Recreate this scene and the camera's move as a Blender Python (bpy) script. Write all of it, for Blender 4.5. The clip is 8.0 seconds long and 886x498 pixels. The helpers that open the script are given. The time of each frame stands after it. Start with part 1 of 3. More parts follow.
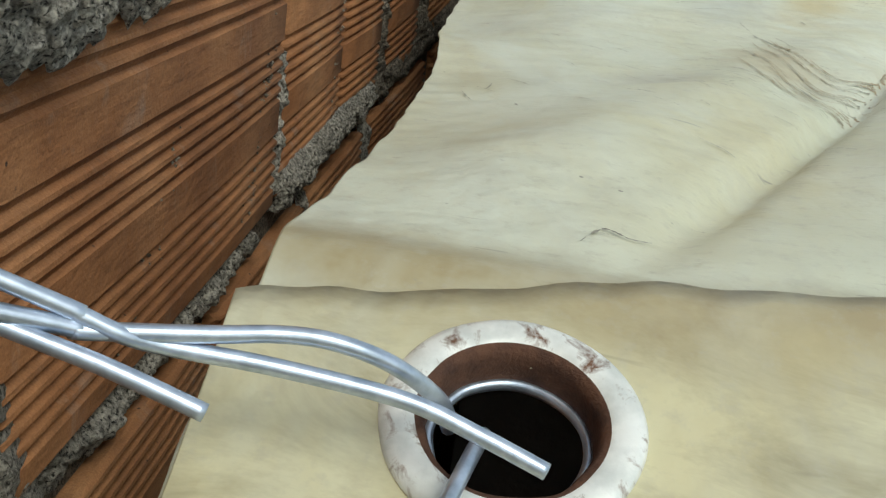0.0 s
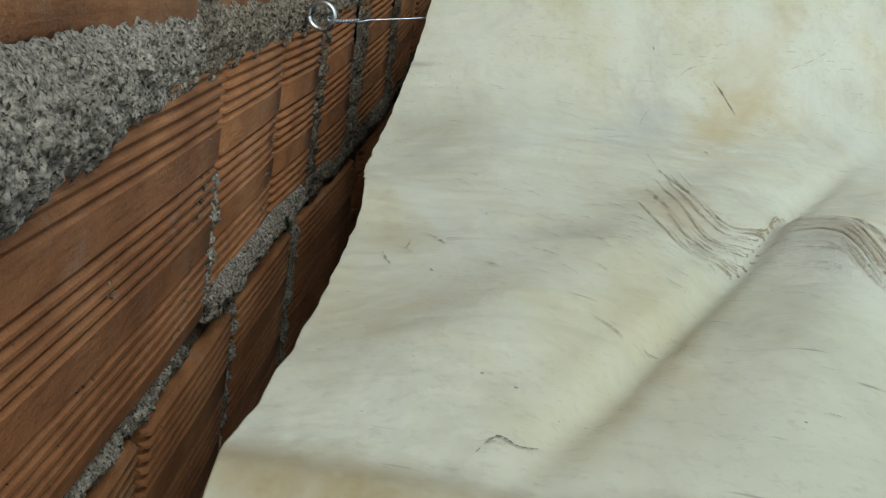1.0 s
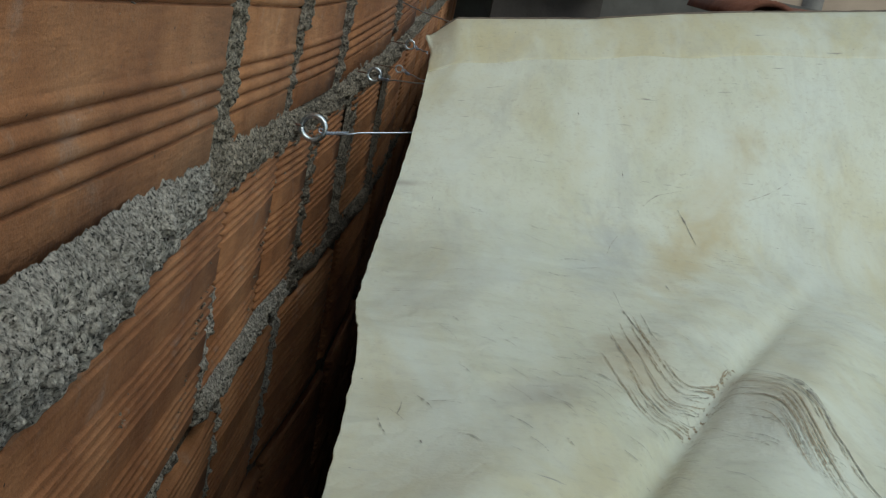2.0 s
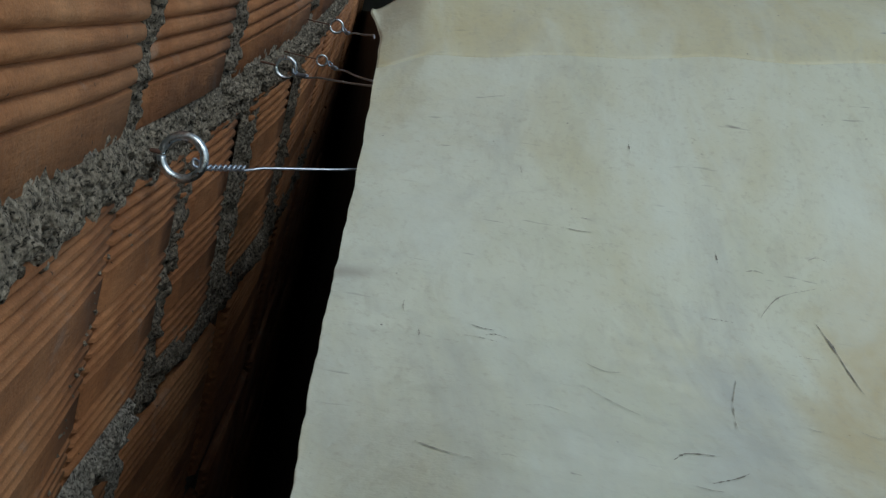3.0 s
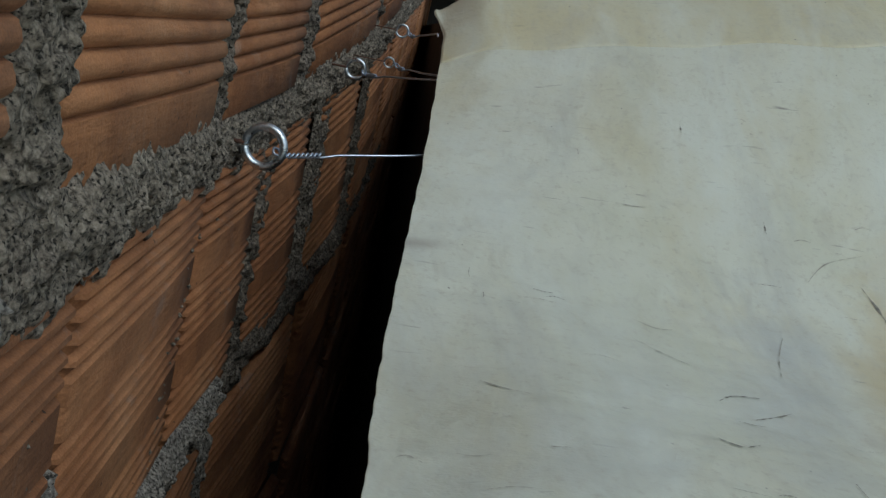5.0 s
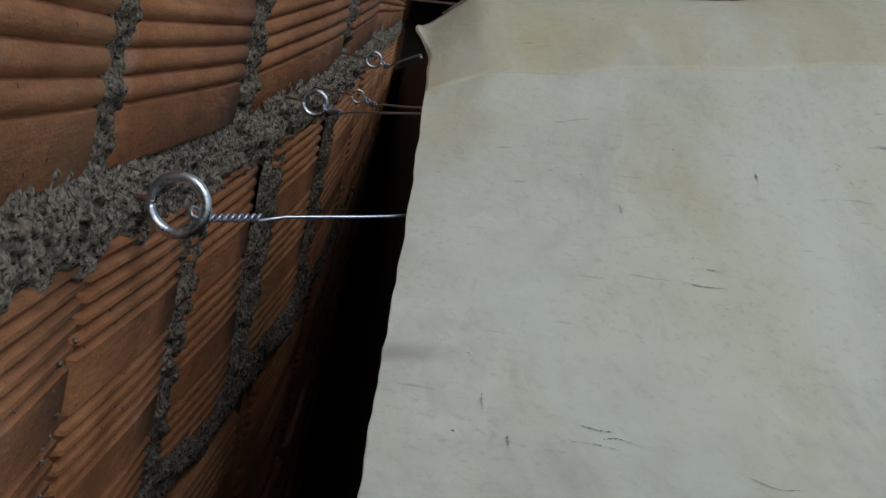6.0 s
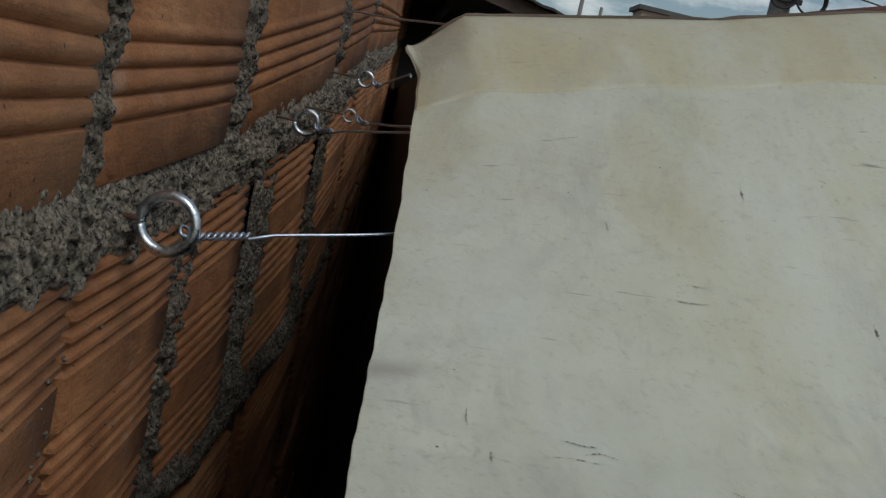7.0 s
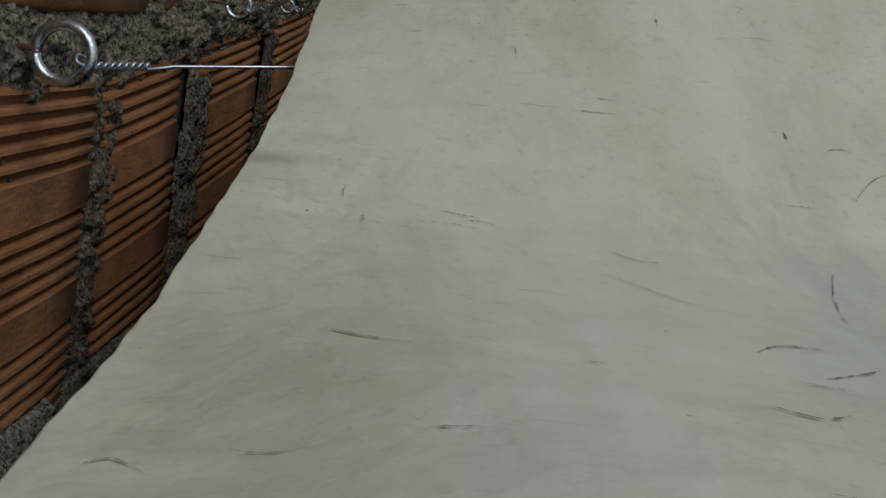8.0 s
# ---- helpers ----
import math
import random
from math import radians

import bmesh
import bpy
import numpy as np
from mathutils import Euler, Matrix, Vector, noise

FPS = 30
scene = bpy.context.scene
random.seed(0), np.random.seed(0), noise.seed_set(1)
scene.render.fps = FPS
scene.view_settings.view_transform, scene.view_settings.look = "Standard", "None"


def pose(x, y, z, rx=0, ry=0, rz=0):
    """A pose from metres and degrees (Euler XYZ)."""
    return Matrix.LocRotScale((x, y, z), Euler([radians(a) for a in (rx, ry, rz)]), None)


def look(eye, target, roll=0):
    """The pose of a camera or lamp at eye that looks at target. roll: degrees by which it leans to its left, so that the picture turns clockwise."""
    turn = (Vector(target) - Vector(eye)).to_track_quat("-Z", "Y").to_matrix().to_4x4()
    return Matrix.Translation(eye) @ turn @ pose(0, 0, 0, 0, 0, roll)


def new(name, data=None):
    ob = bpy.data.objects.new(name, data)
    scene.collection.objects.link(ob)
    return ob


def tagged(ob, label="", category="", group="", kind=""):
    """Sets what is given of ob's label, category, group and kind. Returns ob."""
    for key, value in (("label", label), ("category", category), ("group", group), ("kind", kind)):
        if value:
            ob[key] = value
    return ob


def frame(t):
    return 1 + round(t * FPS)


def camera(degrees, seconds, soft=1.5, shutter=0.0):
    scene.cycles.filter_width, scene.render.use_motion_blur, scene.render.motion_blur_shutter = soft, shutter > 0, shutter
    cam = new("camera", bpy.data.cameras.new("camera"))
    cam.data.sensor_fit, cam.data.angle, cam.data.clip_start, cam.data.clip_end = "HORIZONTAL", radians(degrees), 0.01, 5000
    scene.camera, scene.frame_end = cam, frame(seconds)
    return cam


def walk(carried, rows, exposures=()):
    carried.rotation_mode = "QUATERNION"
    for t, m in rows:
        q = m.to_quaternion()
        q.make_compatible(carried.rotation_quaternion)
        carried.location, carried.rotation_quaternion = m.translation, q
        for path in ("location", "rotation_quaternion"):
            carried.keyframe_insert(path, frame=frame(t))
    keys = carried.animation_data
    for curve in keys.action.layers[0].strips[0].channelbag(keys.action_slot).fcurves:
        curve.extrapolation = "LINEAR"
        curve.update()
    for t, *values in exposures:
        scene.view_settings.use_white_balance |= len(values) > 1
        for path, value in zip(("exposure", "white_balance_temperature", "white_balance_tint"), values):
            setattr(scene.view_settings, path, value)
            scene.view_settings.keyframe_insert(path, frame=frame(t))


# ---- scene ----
# The camera is held a hand's width above an old tarpaulin, beside an unplastered block wall.
cam = camera(42.8, 8.0, soft=1.3)
PATH = [
    (0, (0.156, -0.052, 2.632), (0.066, 1.844, 2.0), 7.3),
    (0.5, (0.168, -0.085, 2.637), (0.09, 1.823, 2.042), 6.5),
    (0.7, (0.166, -0.084, 2.641), (0.104, 1.825, 2.046), 6.4),
    (1, (0.156, -0.077, 2.673), (0.172, 1.86, 2.175), 8.8),
    (1.5, (0.14, -0.139, 2.735), (0.183, 1.805, 2.27), 11.0),
    (1.7, (0.14, -0.156, 2.745), (0.187, 1.797, 2.317), 11.3),
    (2.8, (0.096, 0.235, 2.704), (0.289, 2.191, 2.334), 14.4),
    (3, (0.091, 0.354, 2.704), (0.347, 2.304, 2.34), 14.5),
    (3.5, (0.087, 0.416, 2.7), (0.312, 2.377, 2.374), 13.5),
    (4, (0.088, 0.413, 2.693), (0.299, 2.372, 2.351), 13.3),
    (4.5, (0.083, 0.295, 2.69), (0.248, 2.265, 2.389), 13.5),
    (4.7, (0.094, 0.271, 2.694), (0.219, 2.233, 2.326), 12.7),
    (6, (0.094, 0.511, 2.673), (0.258, 2.485, 2.401), 12.4),
    (6.5, (0.096, 0.508, 2.677), (0.253, 2.492, 2.482), 12.4),
    (7, (0.098, 0.507, 2.674), (0.26, 2.486, 2.435), 12.2),
    (7.5, (0.121, 0.512, 2.639), (0.279, 2.482, 2.33), 10.8),
    (8, (0.153, 0.5, 2.614), (0.314, 2.475, 2.34), 10.0),
]
EXPOSURES = [
    (0.0, 0.11, 6950, -2), (0.7, 0.14, 6950, -2), (1.0, -0.13, 6750, -2), (1.5, -0.30, 6600, -3), (2.8, -0.69, 6150, -2), (3.5, -0.75, 6050, -1), (4.7, -0.74, 6050, 0), (6.0, -0.77, 6250, 7), (8.0, -0.90, 6650, 3),
]
walk(cam, [(t, look(eye, target, roll)) for t, eye, target, roll in PATH], EXPOSURES)

# ---------------------------------------------------------------- world and light
SUN_ELEVATION, SUN_AZIMUTH = radians(46), radians(148)
world = bpy.data.worlds.new("world")
scene.world = world
world.use_nodes = True
wt = world.node_tree
sky = wt.nodes.new("ShaderNodeTexSky")
sky.sky_type, sky.sun_disc = "NISHITA", False
sky.sun_elevation, sky.sun_rotation = SUN_ELEVATION, SUN_AZIMUTH
sky.air_density, sky.dust_density = 1.0, 1.5
coord = wt.nodes.new("ShaderNodeTexCoord")
stretch = wt.nodes.new("ShaderNodeMapping")
stretch.inputs["Scale"].default_value = (6.0, 6.0, 16.0)
cloud = wt.nodes.new("ShaderNodeTexNoise")
cloud.inputs["Scale"].default_value, cloud.inputs["Detail"].default_value = 1.6, 7.0
cloud.inputs["Roughness"].default_value = 0.6
cover = wt.nodes.new("ShaderNodeValToRGB")
cover.color_ramp.elements[0].position, cover.color_ramp.elements[1].position = 0.45, 0.70
veil = wt.nodes.new("ShaderNodeMix")
veil.data_type = "RGBA"
veil.inputs[7].default_value = (10.6, 10.9, 11.2, 1)
wt.links.new(coord.outputs["Generated"], stretch.inputs[0])
wt.links.new(stretch.outputs[0], cloud.inputs["Vector"])
wt.links.new(cloud.outputs["Fac"], cover.inputs[0])
wt.links.new(cover.outputs[0], veil.inputs[0])
wt.links.new(sky.outputs[0], veil.inputs[6])
wt.links.new(veil.outputs[2], wt.nodes["Background"].inputs[0])
wt.nodes["Background"].inputs[1].default_value = 0.125

sun_data = bpy.data.lights.new("sun", "SUN")
sun_data.energy, sun_data.angle, sun_data.color = 1.45, radians(25), (1.0, 0.98, 0.94)
sun = new("sun", sun_data)
toward = Vector((math.sin(SUN_AZIMUTH) * math.cos(SUN_ELEVATION), math.cos(SUN_AZIMUTH) * math.cos(SUN_ELEVATION), math.sin(SUN_ELEVATION)))
sun.rotation_euler = toward.to_track_quat("Z", "Y").to_euler()


# ---------------------------------------------------------------- materials
class Shader:
    """A node material put together step by step."""

    def __init__(self, name, roughness=0.8, metallic=0.0):
        self.mat = bpy.data.materials.new(name)
        self.mat.use_nodes = True
        self.t = self.mat.node_tree
        self.bsdf = self.t.nodes["Principled BSDF"]
        self.bsdf.inputs["Roughness"].default_value = roughness
        self.bsdf.inputs["Metallic"].default_value = metallic
        tc = self.t.nodes.new("ShaderNodeTexCoord")
        geo = self.t.nodes.new("ShaderNodeNewGeometry")
        self.object_xyz, self.world_xyz = tc.outputs["Object"], geo.outputs["Position"]
        self.height = None

    def put(self, value, socket):
        if isinstance(value, (int, float, tuple)):
            socket.default_value = value
        else:
            self.t.links.new(value, socket)

    def scaled(self, vector, scale, rotation=(0, 0, 0), offset=None):
        n = self.t.nodes.new("ShaderNodeMapping")
        n.inputs["Scale"].default_value, n.inputs["Rotation"].default_value = scale, rotation
        self.t.links.new(vector, n.inputs[0])
        if offset is not None:
            self.t.links.new(offset, n.inputs["Location"])
        return n.outputs[0]

    def noise(self, scale, detail=4.0, rough=0.55, vector=None, warp=0.0):
        n = self.t.nodes.new("ShaderNodeTexNoise")
        n.inputs["Scale"].default_value, n.inputs["Detail"].default_value = scale, detail
        n.inputs["Roughness"].default_value, n.inputs["Distortion"].default_value = rough, warp
        self.t.links.new(vector or self.world_xyz, n.inputs["Vector"])
        return n.outputs["Fac"]

    def cells(self, scale, vector=None):
        n = self.t.nodes.new("ShaderNodeTexVoronoi")
        n.inputs["Scale"].default_value = scale
        self.t.links.new(vector or self.world_xyz, n.inputs["Vector"])
        return n.outputs["Distance"]

    def ramp(self, value, *stops):
        n = self.t.nodes.new("ShaderNodeValToRGB")
        els = n.color_ramp.elements
        while len(els) < len(stops):
            els.new(0.5)
        for el, (at, c) in zip(els, stops):
            el.position = at
            el.color = (c, c, c, 1) if isinstance(c, (int, float)) else (*c, 1)
        self.put(value, n.inputs[0])
        return n.outputs[0]

    def mix(self, a, b, fac, how="MIX"):
        n = self.t.nodes.new("ShaderNodeMix")
        n.data_type, n.blend_type = "RGBA", how
        self.put(fac, n.inputs[0])
        self.put((*a, 1) if isinstance(a, tuple) else a, n.inputs[6])
        self.put((*b, 1) if isinstance(b, tuple) else b, n.inputs[7])
        return n.outputs[2]

    def math(self, how, a, b=0.0):
        n = self.t.nodes.new("ShaderNodeMath")
        n.operation = how
        self.put(a, n.inputs[0])
        self.put(b, n.inputs[1])
        return n.outputs[0]

    def blot(self, at, size, turn=0.0, break_up=9.0):
        """A stain with an uneven rim round a place on the cloth."""
        n = self.t.nodes.new("ShaderNodeMapping")
        n.vector_type = "TEXTURE"
        n.inputs["Location"].default_value, n.inputs["Rotation"].default_value = (*at, 2.57), (0, 0, turn)
        n.inputs["Scale"].default_value = (*size, 1.0)
        self.t.links.new(self.world_xyz, n.inputs[0])
        far = self.t.nodes.new("ShaderNodeVectorMath")
        far.operation = "LENGTH"
        self.t.links.new(n.outputs[0], far.inputs[0])
        uneven = self.math("MULTIPLY", self.math("SUBTRACT", self.noise(break_up, 5, 0.65), 0.5), 1.5)
        return self.ramp(self.math("ADD", far.outputs["Value"], uneven), (0.15, 1.0), (1.0, 0.0))

    def chance(self):
        return self.t.nodes.new("ShaderNodeObjectInfo").outputs["Random"]

    def bump(self, height, distance, strength=1.0):
        n = self.t.nodes.new("ShaderNodeBump")
        n.inputs["Strength"].default_value, n.inputs["Distance"].default_value = strength, distance
        self.t.links.new(height, n.inputs["Height"])
        if self.height is not None:
            self.t.links.new(self.height, n.inputs["Normal"])
        self.height = n.outputs[0]
        self.t.links.new(self.height, self.bsdf.inputs["Normal"])

    def done(self, colour, roughness=None):
        self.put((*colour, 1) if isinstance(colour, tuple) else colour, self.bsdf.inputs["Base Color"])
        if roughness is not None:
            self.put(roughness, self.bsdf.inputs["Roughness"])
        return self.mat


def fired_clay():
    s = Shader("fired_clay", 0.82)
    v = s.world_xyz
    along = s.scaled(v, (1.0, 0.12, 1.0))
    tone = s.ramp(s.noise(9, 3), (0.3, (0.245, 0.100, 0.040)), (0.5, (0.358, 0.159, 0.067)), (0.72, (0.465, 0.233, 0.110)))
    streak = s.ramp(s.noise(260, 3, 0.6, along), (0.32, (0.58, 0.55, 0.52)), (0.66, (1.1, 1.06, 1.02)))
    c = s.mix(tone, streak, 0.55, "MULTIPLY")
    each = s.ramp(s.chance(), (0.0, (0.78, 0.74, 0.72)), (0.5, (1.0, 1.0, 1.0)), (1.0, (1.12, 1.16, 1.18)))
    c = s.mix(c, each, 0.8, "MULTIPLY")
    smear = s.ramp(s.noise(22, 6, 0.68, None, 0.6), (0.58, 0.0), (0.74, 0.4))
    c = s.mix(c, (0.34, 0.31, 0.28), smear)
    # small pits drawn only as their dark shade in the colour
    pit_shade = s.ramp(s.cells(95), (0.06, 1.0), (0.11, 0.0))
    some = s.ramp(s.noise(60, 1), (0.52, 0.0), (0.57, 1.0))
    pit_shade = s.math("MULTIPLY", pit_shade, some)
    c = s.mix(c, (0.035, 0.018, 0.012), pit_shade)
    grains = s.ramp(s.cells(170), (0.03, 1.0), (0.06, 0.0))
    few = s.ramp(s.noise(34, 2), (0.60, 0.0), (0.66, 0.8))
    c = s.mix(c, (0.55, 0.52, 0.48), s.math("MULTIPLY", grains, few))
    grit = s.ramp(s.noise(900, 3, 0.7), (0.40, (0.72, 0.70, 0.68)), (0.60, (1.12, 1.12, 1.12)))
    c = s.mix(c, grit, 0.6, "MULTIPLY")
    s.bump(s.noise(420, 3, 0.6, along), 0.0009, 0.6)
    s.bump(s.noise(75, 6, 0.68), 0.0032, 0.8)
    return s.done(c)


def rough_mortar(name, light, dark):
    s = Shader(name, 0.95)
    g = s.noise(330, 6, 0.7)
    c = s.ramp(g, (0.36, dark), (0.50, light), (0.64, tuple(min(1, v * 1.6) for v in light)))
    c = s.mix(c, s.ramp(s.noise(14, 4), (0.3, (0.72, 0.70, 0.68)), (0.7, (1.12, 1.1, 1.08))), 0.75, "MULTIPLY")
    # shade inside the small holes, painted into the colour
    hole_shade = s.ramp(s.cells(260), (0.10, 0.75), (0.24, 0.0))
    c = s.mix(c, tuple(v * 0.3 for v in dark), s.math("MULTIPLY", hole_shade, s.ramp(s.noise(90, 2), (0.45, 0.0), (0.6, 1.0))))
    grain = s.math("MULTIPLY", s.ramp(s.cells(420), (0.14, 1.0), (0.34, 0.0)), s.ramp(s.noise(240, 2), (0.44, 0.0), (0.60, 0.8)))
    c = s.mix(c, tuple(min(0.8, v * 1.75) for v in light), grain)
    # pits: sunk by the bump, their shade also darkened in the colour
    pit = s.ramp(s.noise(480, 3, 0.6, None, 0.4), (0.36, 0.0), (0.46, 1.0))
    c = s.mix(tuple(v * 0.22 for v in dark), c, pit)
    s.bump(pit, 0.0020, 0.8)
    s.bump(s.noise(560, 5, 0.8), 0.0030, 1.0)
    s.bump(s.cells(300), 0.003, 0.7)
    return s.done(c)


def old_tarpaulin(name, yellow):
    s = Shader(name, 0.5)
    v = s.world_xyz
    lengthways = s.scaled(v, (1.7, 0.55, 1.0), (0, 0, 0.12))
    base = s.ramp(s.noise(3.6, 5, 0.6, lengthways, 0.5), (0.30, (0.575, 0.595, 0.465)), (0.5, (0.655, 0.68, 0.575)), (0.72, (0.69, 0.735, 0.665)))
    ochre = s.ramp(s.noise(5.5, 5, 0.62, lengthways, 0.8), (0.47 - yellow, 0.0), (0.80 - yellow, 0.8))
    c = s.mix(base, (0.56, 0.50, 0.29), ochre)
    grey = s.ramp(s.noise(7.5, 6, 0.66, s.scaled(v, (1.7, 0.6, 1), (0, 0, 0.2)), 0.6), (0.52, 0.0), (0.74, 0.5))
    c = s.mix(c, (0.40, 0.42, 0.41), grey)
    # rubbed streaks that run across the cloth, gathered in patches
    cross = s.scaled(v, (7, 190, 40), (0, 0, 0.06))
    streak = s.ramp(s.noise(1.0, 3, 0.6, cross, 0.3), (0.60, 0.0), (0.74, 1.0))
    patch = s.ramp(s.noise(6.5, 3, 0.55), (0.48, 0.0), (0.70, 0.09))
    c = s.mix(c, (0.30, 0.285, 0.25), s.math("MULTIPLY", streak, patch))
    short = s.scaled(v, (34, 240, 60), (0, 0, -0.25))
    nick = s.ramp(s.noise(1.0, 2, 0.5, short), (0.70, 0.0), (0.77, 0.8))
    c = s.mix(c, (0.20, 0.19, 0.17), s.math("MULTIPLY", nick, s.ramp(s.noise(13, 2), (0.45, 0.0), (0.58, 1.0))))
    speck = s.ramp(s.cells(62), (0.028, 1.0), (0.045, 0.0))
    c = s.mix(c, (0.12, 0.11, 0.10), s.math("MULTIPLY", speck, s.ramp(s.noise(47, 0), (0.52, 0.0), (0.56, 0.9))))
    if yellow > 0.2:
        dirt = s.ramp(s.noise(38, 6, 0.7, s.scaled(v, (0.5, 1, 1)), 0.8), (0.46, 0.0), (0.70, 0.8))
        c = s.mix(c, (0.29, 0.255, 0.16), dirt)
    for at, size, turn, tone, much in (
            ((0.395, 0.90), (0.21, 0.035), 1.17, (0.50, 0.40, 0.20), 0.62),
            ((0.278, 0.51), (0.10, 0.032), 1.45, (0.40, 0.31, 0.18), 0.62),
            ((0.352, 0.46), (0.10, 0.030), 1.75, (0.40, 0.32, 0.19), 0.55),
            ((0.300, 0.80), (0.14, 0.040), 1.35, (0.42, 0.45, 0.46), 0.60),
            ((0.215, 0.43), (0.05, 0.028), 1.10, (0.40, 0.40, 0.39), 0.42),
            ((0.121, 0.90), (0.022, 0.010), 0.30, (0.30, 0.27, 0.23), 0.5),
            ((0.142, 0.128), (0.055, 0.024), 0.10, (0.33, 0.26, 0.13), 0.9),
            ((0.225, 0.130), (0.080, 0.022), 0.10, (0.34, 0.28, 0.17), 0.85),
            ((0.150, 0.28), (0.035, 0.16), 0.05, (0.55, 0.48, 0.28), 0.22)):
        c = s.mix(c, tone, s.math("MULTIPLY", s.blot(at, size, turn, 26.0), much))
    fleck = s.ramp(s.noise(1.0, 3, 0.6, s.scaled(v, (130, 240, 60), (0, 0, 0.15)), 0.6), (0.66, 0.0), (0.74, 0.6))
    c = s.mix(c, (0.27, 0.25, 0.21), s.math("MULTIPLY", fleck, s.ramp(s.noise(16, 4, 0.6), (0.46, 0.0), (0.62, 1.0))))
    dust = s.ramp(s.noise(210, 4, 0.7), (0.54, 0.0), (0.72, 0.42))
    c = s.mix(c, (0.42, 0.40, 0.33), dust)
    rub = s.ramp(s.noise(1.0, 4, 0.65, s.scaled(v, (60, 26, 30), (0, 0, 0.2)), 1.2), (0.52, 0.0), (0.76, 0.32))
    c = s.mix(c, (0.44, 0.43, 0.37), rub)
    pale = s.ramp(s.noise(1.0, 4, 0.6, s.scaled(v, (13, 5, 10), (0, 0, 0.2)), 0.9), (0.48, 0.0), (0.72, 0.6))
    c = s.mix(c, (0.70, 0.755, 0.70), pale)
    s.bump(s.noise(900, 2, 0.5, s.scaled(v, (0.45, 1, 1))), 0.0003, 0.35)
    s.bump(s.noise(70, 4, 0.6, s.scaled(v, (0.9, 0.8, 1), (0, 0, 0.2))), 0.0020, 0.6)
    s.bump(s.noise(16, 4, 0.6, s.scaled(v, (1.3, 0.6, 1)), 0.6), 0.004, 0.4)
    return s.done(c, s.ramp(s.noise(40, 3), (0.3, 0.34), (0.7, 0.54)))


def bright_zinc():
    s = Shader("bright_zinc", 0.32, 1.0)
    c = s.ramp(s.noise(420, 3), (0.3, (0.45, 0.52, 0.58)), (0.7, (0.80, 0.85, 0.90)))
    s.bump(s.noise(700, 3), 0.0004, 0.5)
    return s.done(c, s.ramp(s.noise(240, 3), (0.3, 0.22), (0.7, 0.45)))


def galvanised_wire():
    s = Shader("galvanised_wire", 0.34, 0.8)
    c = s.ramp(s.noise(300, 3), (0.3, (0.36, 0.43, 0.54)), (0.7, (0.60, 0.68, 0.82)))
    return s.done(c)


def rusty_white():
    s = Shader("rusty_eyelet", 0.45, 0.25)
    clean = s.ramp(s.noise(160, 4), (0.35, (0.66, 0.69, 0.69)), (0.6, (0.86, 0.88, 0.88)))
    spots = s.ramp(s.noise(150, 6, 0.7, None, 0.5), (0.53, 0.0), (0.66, 1.0))
    c = s.mix(clean, (0.16, 0.075, 0.04), spots)
    s.bump(s.noise(300, 4), 0.0006, 0.6)
    return s.done(c)


def plain(name, dark, light, scale, roughness=0.9, depth=0.004):
    s = Shader(name, roughness)
    c = s.ramp(s.noise(scale, 6, 0.62), (0.3, dark), (0.7, light))
    s.bump(s.noise(scale * 6, 4, 0.6), depth, 0.5)
    return s.done(c)


CLAY = fired_clay()
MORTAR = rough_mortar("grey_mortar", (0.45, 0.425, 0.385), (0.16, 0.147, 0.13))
# browner copies of the mortar, with the far joints' shade in their colour
MORTAR_MID = rough_mortar("mid_shaded_mortar", (0.335, 0.295, 0.24), (0.10, 0.086, 0.068))
MORTAR_BROWN_SHADE = rough_mortar("brown_shaded_mortar", (0.25, 0.215, 0.175), (0.07, 0.06, 0.048))
TARP = old_tarpaulin("tarpaulin", 0.0)
TARP_END = old_tarpaulin("tarpaulin_end", 0.19)
TARP_YELLOW = old_tarpaulin("tarpaulin_hem", 0.24)
ZINC = bright_zinc()
WIRE = galvanised_wire()
EYELET = rusty_white()
RUST = plain("rust", (0.05, 0.022, 0.015), (0.13, 0.06, 0.036), 220, 0.85, 0.001)
SCUFF = plain("scuff", (0.28, 0.275, 0.235), (0.46, 0.45, 0.39), 260, 0.8, 0.0005)
SCUFF_DARK = plain("dark_scuff", (0.14, 0.135, 0.12), (0.34, 0.33, 0.29), 300, 0.8, 0.0005)
SCUFF_BROWN = plain("brown_scuff", (0.27, 0.21, 0.13), (0.45, 0.38, 0.27), 280, 0.8, 0.0005)
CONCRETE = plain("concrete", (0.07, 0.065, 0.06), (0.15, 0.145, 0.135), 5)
SCREED = plain("cement_floor", (0.24, 0.23, 0.215), (0.38, 0.37, 0.35), 4)
EARTH = plain("earth", (0.09, 0.07, 0.05), (0.18, 0.14, 0.10), 2)
RENDERED = plain("rendered_wall", (0.36, 0.28, 0.22), (0.48, 0.38, 0.30), 2.5)
OLD_TILE = plain("old_roof_tile", (0.10, 0.035, 0.022), (0.24, 0.10, 0.062), 24)
# roof sheet, and the shade colour of the walls filling the gap below
ROOF_SHADE = plain("roof_sheet_and_shade", (0.045, 0.04, 0.037), (0.09, 0.08, 0.075), 6)
FASCIA = plain("weathered_fascia", (0.10, 0.08, 0.065), (0.20, 0.165, 0.135), 20)
POLE = plain("pole_concrete", (0.16, 0.15, 0.145), (0.27, 0.26, 0.25), 9)
CABLE = plain("black_cable", (0.012, 0.012, 0.013), (0.03, 0.03, 0.03), 60, 0.6)


